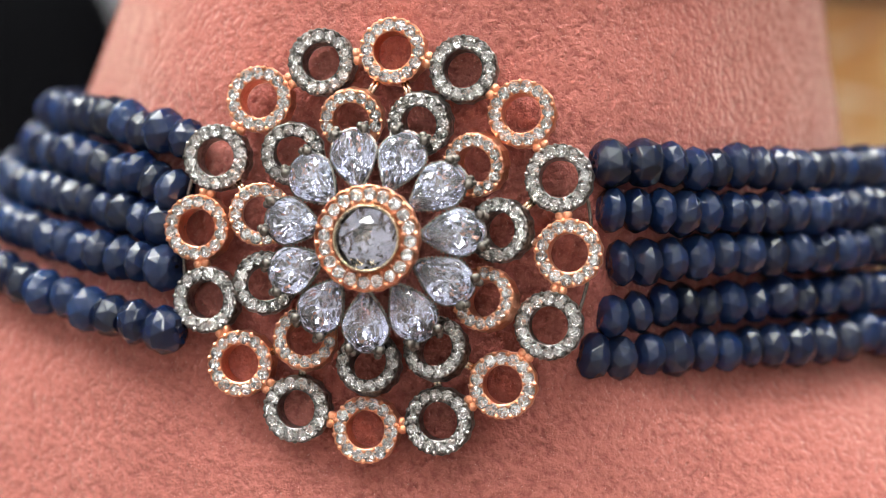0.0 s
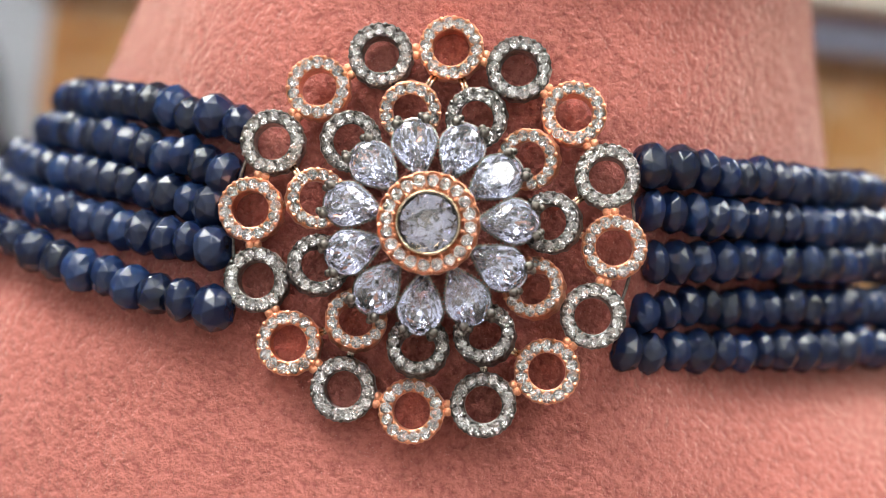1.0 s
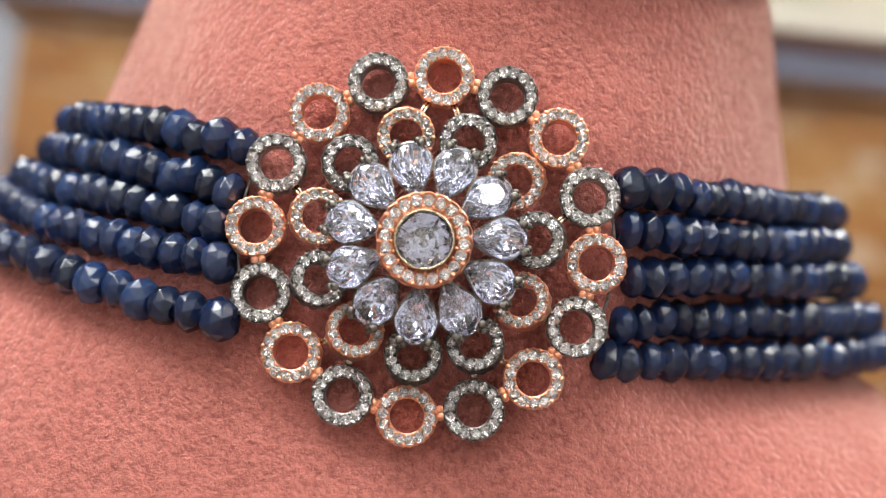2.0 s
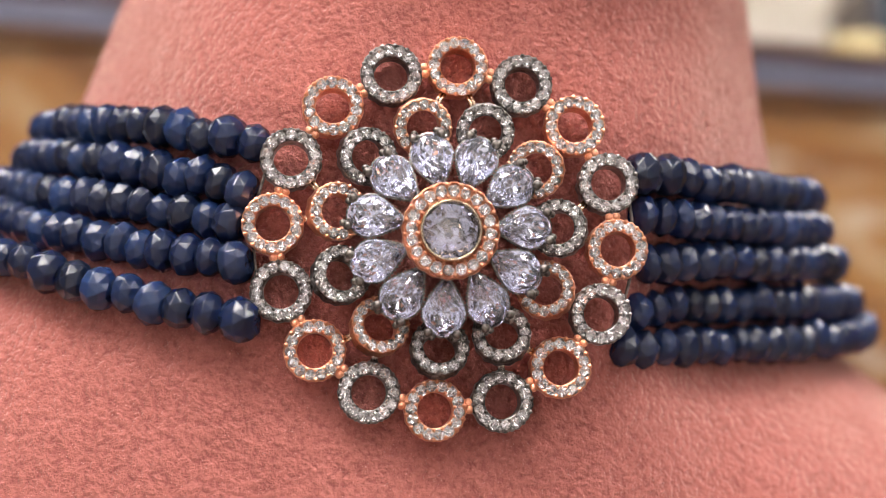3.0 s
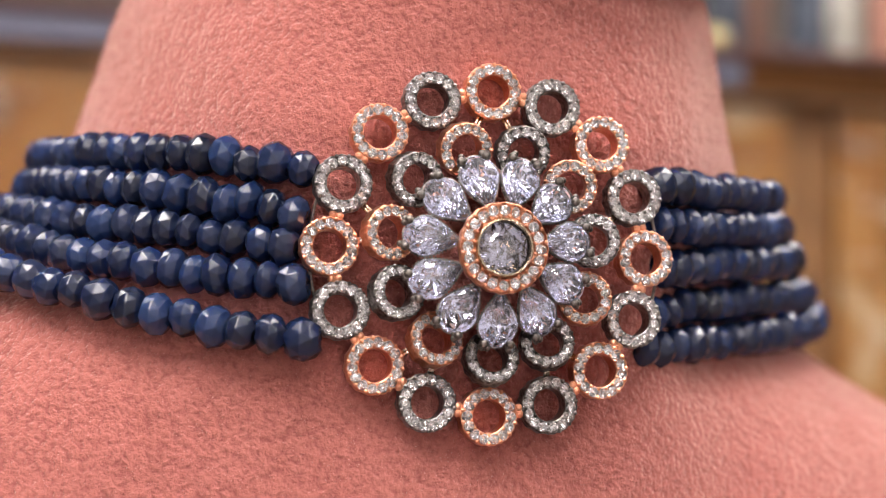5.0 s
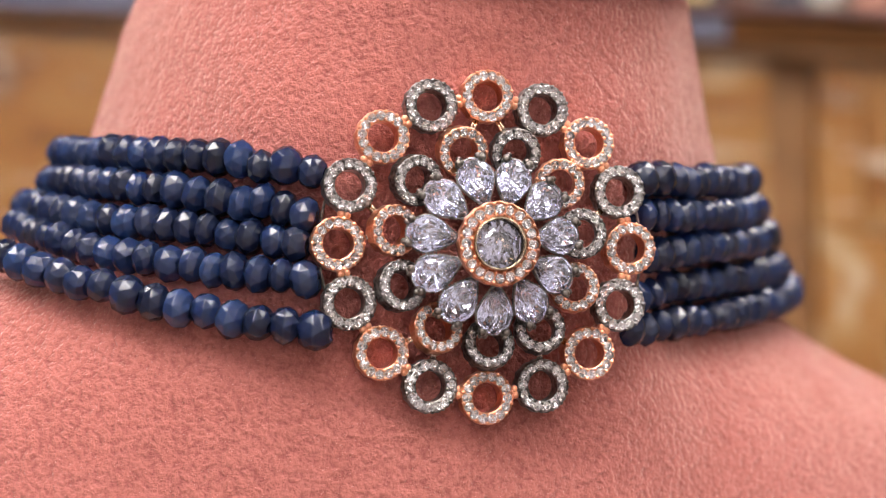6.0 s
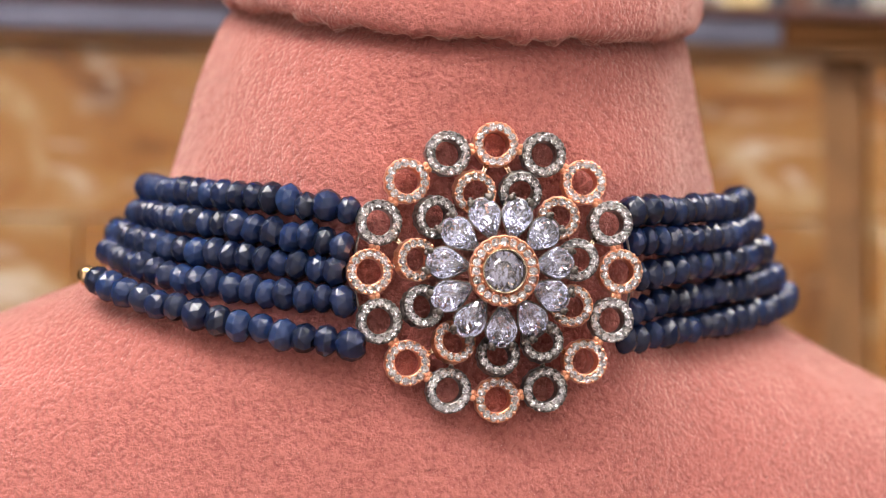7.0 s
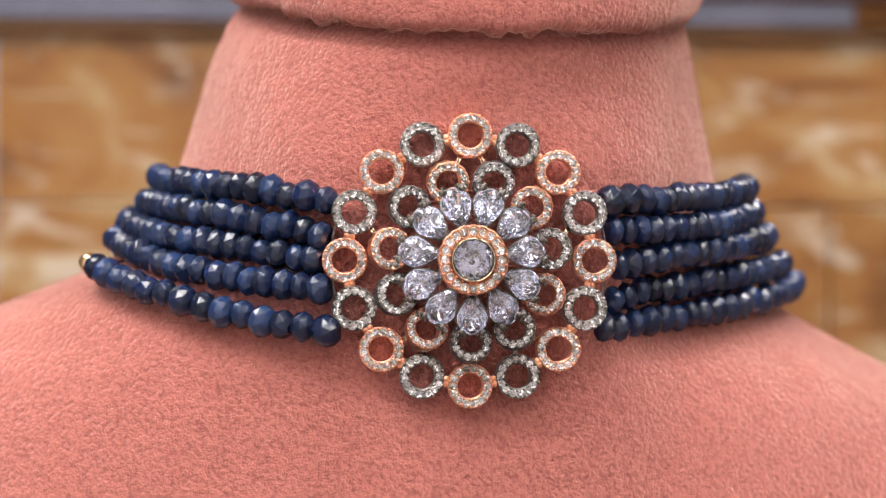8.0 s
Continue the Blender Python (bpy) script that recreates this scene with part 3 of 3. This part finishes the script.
# strands of faceted beads
def bead_mesh(rng):
    """A hand-cut rondelle: uneven facets in belts, worn edges, a drilled dimple at each end."""
    n = rng.choice((10, 11, 11, 12))
    bm = bmesh.new()
    rows = []
    for j, (r, x) in enumerate(((0.20, -0.47), (0.54, -0.48), (0.86, -0.30), (1.02, 0.0), (0.86, 0.30), (0.54, 0.48), (0.20, 0.47))):
        rows.append([bm.verts.new((x + rng.uniform(-0.04, 0.04), r * rng.uniform(0.955, 1.03) * math.cos(t), r * rng.uniform(0.955, 1.03) * math.sin(t)))
                     for t in [math.tau * (i + 0.5 * (j % 2) + rng.uniform(-0.13, 0.13)) / n for i in range(n)]])
    for j, (u, v) in enumerate(zip(rows, rows[1:])):
        for i in range(n):
            k = (i + 1) % n
            if j % 2 == 0:
                bm.faces.new((u[i], v[i], u[k]))
                bm.faces.new((v[i], v[k], u[k]))
            else:
                bm.faces.new((u[i], v[i], v[k]))
                bm.faces.new((u[i], v[k], u[k]))
    bm.faces.new(rows[0])
    bm.faces.new(rows[-1])
    bmesh.ops.recalc_face_normals(bm, faces=bm.faces)
    bmesh.ops.bevel(bm, geom=list(bm.edges), offset=0.028, segments=1, affect="EDGES")
    return to_mesh("bead", bm, SAPPHIRE)


bead_meshes = [bead_mesh(rng) for k in range(14)]
# start height, height at the side, rise exponent, start angle, slack at the side
STRANDS = {-1: [(9.519, 16.254, 0.687, 0.385, 0.633), (3.6, 11.8, 0.62, 0.365, 0.916), (-0.365, 7.949, 0.771, 0.36, 1.739), (-4.463, 6.134, 1.107, 0.34, 2.033), (-11.362, 5.32, 0.916, 0.295, 14.465)],
           1: [(9.985, 14.979, 1.286, 0.43, 3.752), (4.911, 10.351, 1.268, 0.445, 3.751), (-1.236, 5.601, 0.814, 0.455, 4.944), (-9.054, 0.546, 0.543, 0.475, 5.586), (-11.254, -3.407, 0.997, 0.525, 6.083)]}
START = {-1: (22.0, 22.6, 23.6, 22.6, 21.2), 1: (22.0, 23.2, 24.2, 23.2, 21.6)}     # where the first bead begins, from the middle
PITCH = {-1: (3.35, 3.15, 3.35, 3.3, 3.6), 1: (3.1, 3.05, 3.1, 3.15, 3.2)}


def strand_point(side, row, a):
    z0, z1, p, a0, slack = row
    u = max(0.0, (a - a0) / (1.5 - a0))
    z = z0 + (z1 - z0) * (u ** p if u < 1 else 1 + p * (u - 1) * 0.6)
    s = smooth_section(z)
    x, y, _ = ring_point(s, side * a, 2.4 + slack * min(u, 1.2) ** 2)
    y -= 1.3 * min(1.0, max(0.0, (36 - abs(x)) / 13))
    return Vector((x, y, z))


for side, rows in STRANDS.items():
    for k, row in enumerate(rows):
        a, beads, line = row[3], [], []
        while abs(strand_point(side, row, a).x) > START[side][k]:
            a -= 0.004
        while abs(strand_point(side, row, a).x) < START[side][k]:
            a += 0.004
        here = strand_point(side, row, a)
        stop = (1.47 if k > 2 else 1.60) if side > 0 else (1.60 if k < 3 else (1.30 if k == 3 else 1.04))
        while a < stop:
            thick = PITCH[side][k] * rng.choice((0.84, 0.93, 1.0, 1.0, 1.07, 1.16)) * rng.uniform(0.97, 1.03)
            size = rng.uniform(5.0, 5.45) * (1.05 if thick > PITCH[side][k] else 0.98)
            if k == 0 and len(beads) in ((1,) if side < 0 else (0, 1)):
                thick, size = 3.9, 5.7
            b = a
            while (strand_point(side, row, b) - here).length < thick and b < 3:
                b += 0.004
            there = strand_point(side, row, b)
            mid = (here + there) / 2 + Vector((rng.gauss(0, 0.1), rng.gauss(0, 0.1), rng.gauss(0, 0.2)))
            q = (there - here).to_track_quat("X", "Z").to_matrix().to_4x4()
            wob = Euler((rng.uniform(0, 6.3), rng.gauss(0, 0.08), rng.gauss(0, 0.08))).to_matrix().to_4x4()
            beads.append(Matrix.Translation(mid * MM) @ q @ wob @ Matrix.Diagonal((thick * 1.10 * MM, size / 2 * MM, size / 2 * MM, 1)))
            line.append(here.copy())
            a, here = b, there
        # the thread runs through the beads and on round the back of the neck
        pts = line + [here]
        for i in range(1, 13):
            b = a + (math.pi - a) * i / 12
            pts.append(Vector((*ring_point(smooth_section(16), side * b, 1.0)[:2], here.z + (22 - here.z) * i / 12)))
        strand = part("bead_strand", tube(pts, 0.22, 6), BLACK, choker, "strand of faceted dark blue beads on dark thread", None, True)
        for m in beads:
            part("bead", bead_meshes[rng.randrange(len(bead_meshes))], None, strand, "", m)
        d = (strand_point(side, row, a + 0.05) - here).normalized()
        bm = revolve(bmesh.new(), [(0.4, 0.0), (1.75, 0.1), (1.85, 1.2), (1.4, 2.6), (0.7, 3.4), (0.3, 3.4)], 20, None, False)
        part("end_cap", scaled(bm), GOLD if side < 0 else SILVER, strand, "pale gold end cap" if side < 0 else "bright silver end cap",
             Matrix.Translation(here * MM) @ d.to_track_quat("Z", "Y").to_matrix().to_4x4(), True)

# ---- things on the counter ----
TOP = STRIP_Z + 0.0132


def paper_stack(x, y, w, d, n):
    e = empty("paper_stack", (x, y, TOP), "stack of white paper and ledgers on the counter", "papers")
    r, z = random.Random(3), 0.0
    for i in range(n):
        h = r.uniform(0.004, 0.008)
        o = part("sheet_block", box_mesh((-w / 2, -d / 2, z), (w / 2, d / 2, z + h), 0.001), PAPER, e)
        o.matrix_basis = Matrix.Translation((r.uniform(-0.006, 0.006), r.uniform(-0.006, 0.006), 0)) @ Matrix.Rotation(r.uniform(-0.04, 0.04), 4, "Z")
        z += h
    return e


paper_stack(0.106, CY + 0.055, 0.062, 0.09, 6)


def jar(x, y, r, h, col, label, name="jar"):
    e = empty(name, (x, y, TOP), label, name)
    m = mottled(name + "_glaze", col, 0.25, 40)
    bm = revolve(bmesh.new(), [(0.001, 0), (r * 0.85, 0), (r, 0.1 * h), (r, 0.72 * h), (r * 0.7, 0.84 * h), (r * 0.55, 0.88 * h), (0.001, 0.88 * h)], 28, None, False)
    part("body", bm, m, e, "", None, True)
    bm = revolve(bmesh.new(), [(0.001, 0.88 * h), (r * 0.62, 0.88 * h), (r * 0.62, h), (0.001, h)], 24, None, False)
    part("lid", bm, BLACK if sum(col) > 0.4 else DIM_BEIGE, e)
    return e


bowl = empty("bowl", (0.146, CY + 0.02, TOP), "shallow pale yellow bowl on the counter", "bowl")
part("body", revolve(bmesh.new(), [(0.001, 0.0006), (0.006, 0.0006), (0.0085, 0.004), (0.010, 0.0105), (0.0093, 0.0105), (0.008, 0.0046), (0.005, 0.002), (0.001, 0.002)], 36, None, False), mottled("yellow_glaze", (0.58, 0.47, 0.22), 0.3, 30), bowl, "", None, True)
jar(0.161, CY + 0.033, 0.0066, 0.045, (0.05, 0.06, 0.08), "dark blue-grey bottle with a cap on the counter", "bottle")
jar(0.175, CY + 0.044, 0.0060, 0.054, (0.22, 0.11, 0.075), "red-brown bottle with a cap on the counter", "bottle")
jar(0.188, CY + 0.028, 0.0066, 0.042, (0.06, 0.075, 0.10), "dark blue bottle with a cap on the counter", "bottle")
jar(0.204, CY + 0.039, 0.0090, 0.048, (0.42, 0.40, 0.34), "pale grey jar with a lid on the counter", "jar")
jar(0.223, CY + 0.033, 0.0078, 0.045, (0.45, 0.22, 0.16), "dusty red jar with a lid on the counter", "jar")
jar(0.244, CY + 0.033, 0.0102, 0.039, (0.55, 0.52, 0.42), "cream jar with a lid on the counter", "jar")


# ---- black chair at the far end ----
def chair():
    e = empty("office_chair", (-0.432, 0.535, 0.0), "black leather office chair with a rounded backrest", "chair")
    bm = bmesh.new()
    n = 160
    prof = []
    for i in range(n):
        t = math.tau * i / n
        c, s = math.cos(t), math.sin(t)
        z = 0.315 * math.copysign(abs(s) ** 0.27, s)
        flare = 1 + 0.14 * min(1.0, max(0.0, (0.25 - z) / 0.07))
        prof.append((0.195 * flare * math.copysign(abs(c) ** 0.27, c), z))
    rows = []
    for f, y in ((0.93, -0.03), (0.985, -0.015), (1.0, 0.01), (0.985, 0.035), (0.93, 0.05)):
        rows.append([bm.verts.new((x * f, y + 0.3 * x * x, Z0 - 0.17 + z * f)) for x, z in prof])
    for u, v in zip(rows, rows[1:]):
        for i in range(n):
            bm.faces.new((u[i], u[(i + 1) % n], v[(i + 1) % n], v[i]))
    bm.faces.new(rows[0][::-1])
    bm.faces.new(rows[-1])
    part("backrest", bm, BLACK, e, "", None, True)
    part("seat", box_mesh((-0.2, -0.42, 0.46), (0.2, 0.02, 0.54), 0.025), BLACK, e)
    bm = bmesh.new()
    rod(bm, (0, 0.02, 0.5), (0, 0.06, Z0 - 0.2), 0.025, 12)
    part("back_bar", bm, STEEL, e)
    bm = bmesh.new()
    rod(bm, (0, -0.2, 0.08), (0, -0.2, 0.46), 0.03, 16)
    part("column", bm, STEEL, e)
    for i in range(5):
        a = math.tau * i / 5
        bm = bmesh.new()
        rod(bm, (0, -0.2, 0.09), (0.26 * math.cos(a), -0.2 + 0.26 * math.sin(a), 0.06), 0.018, 10)
        leg = part("leg", bm, BLACK, e)
        bm = bmesh.new()
        ball(bm, (0.26 * math.cos(a), -0.2 + 0.26 * math.sin(a), 0.03), 0.03, 1.0, 2)
        part("castor", bm, BLACK, leg)
    return e


chair()

# ---- onyx tiles of the counter front ----
TW, TH, GAP = 0.112, 0.0555, 0.0003
tile = to_mesh("tile", box_mesh((-TW / 2 + GAP, -0.004, -TH / 2 + GAP), (TW / 2 - GAP, 0.0115, TH / 2 - GAP), 0.0004), ONYX)
for j in range(5):
    z = STRIP_Z - 0.003 - TH * (j + 0.5)
    for i in range(-1, 8):
        x = END + TW * (i + 0.45 + (0.5 if j % 2 else 0.0))
        spans = [(max(END, x - TW / 2), min(CORNER, x + TW / 2)), (max(PANEL, x - TW / 2), x + TW / 2)]
        for lo, hi in spans:
            if hi - lo > TW * 0.999:
                part("tile", tile, None, counter, "", Matrix.Translation((x, rng.uniform(-0.0006, 0.0006), z)))
            elif hi - lo > 0.006:
                part("tile", box_mesh((lo - x + GAP, -0.004, -TH / 2 + GAP), (hi - x - GAP, 0.0115, TH / 2 - GAP), 0.0004), ONYX, counter, "", Matrix.Translation((x, 0, z)))
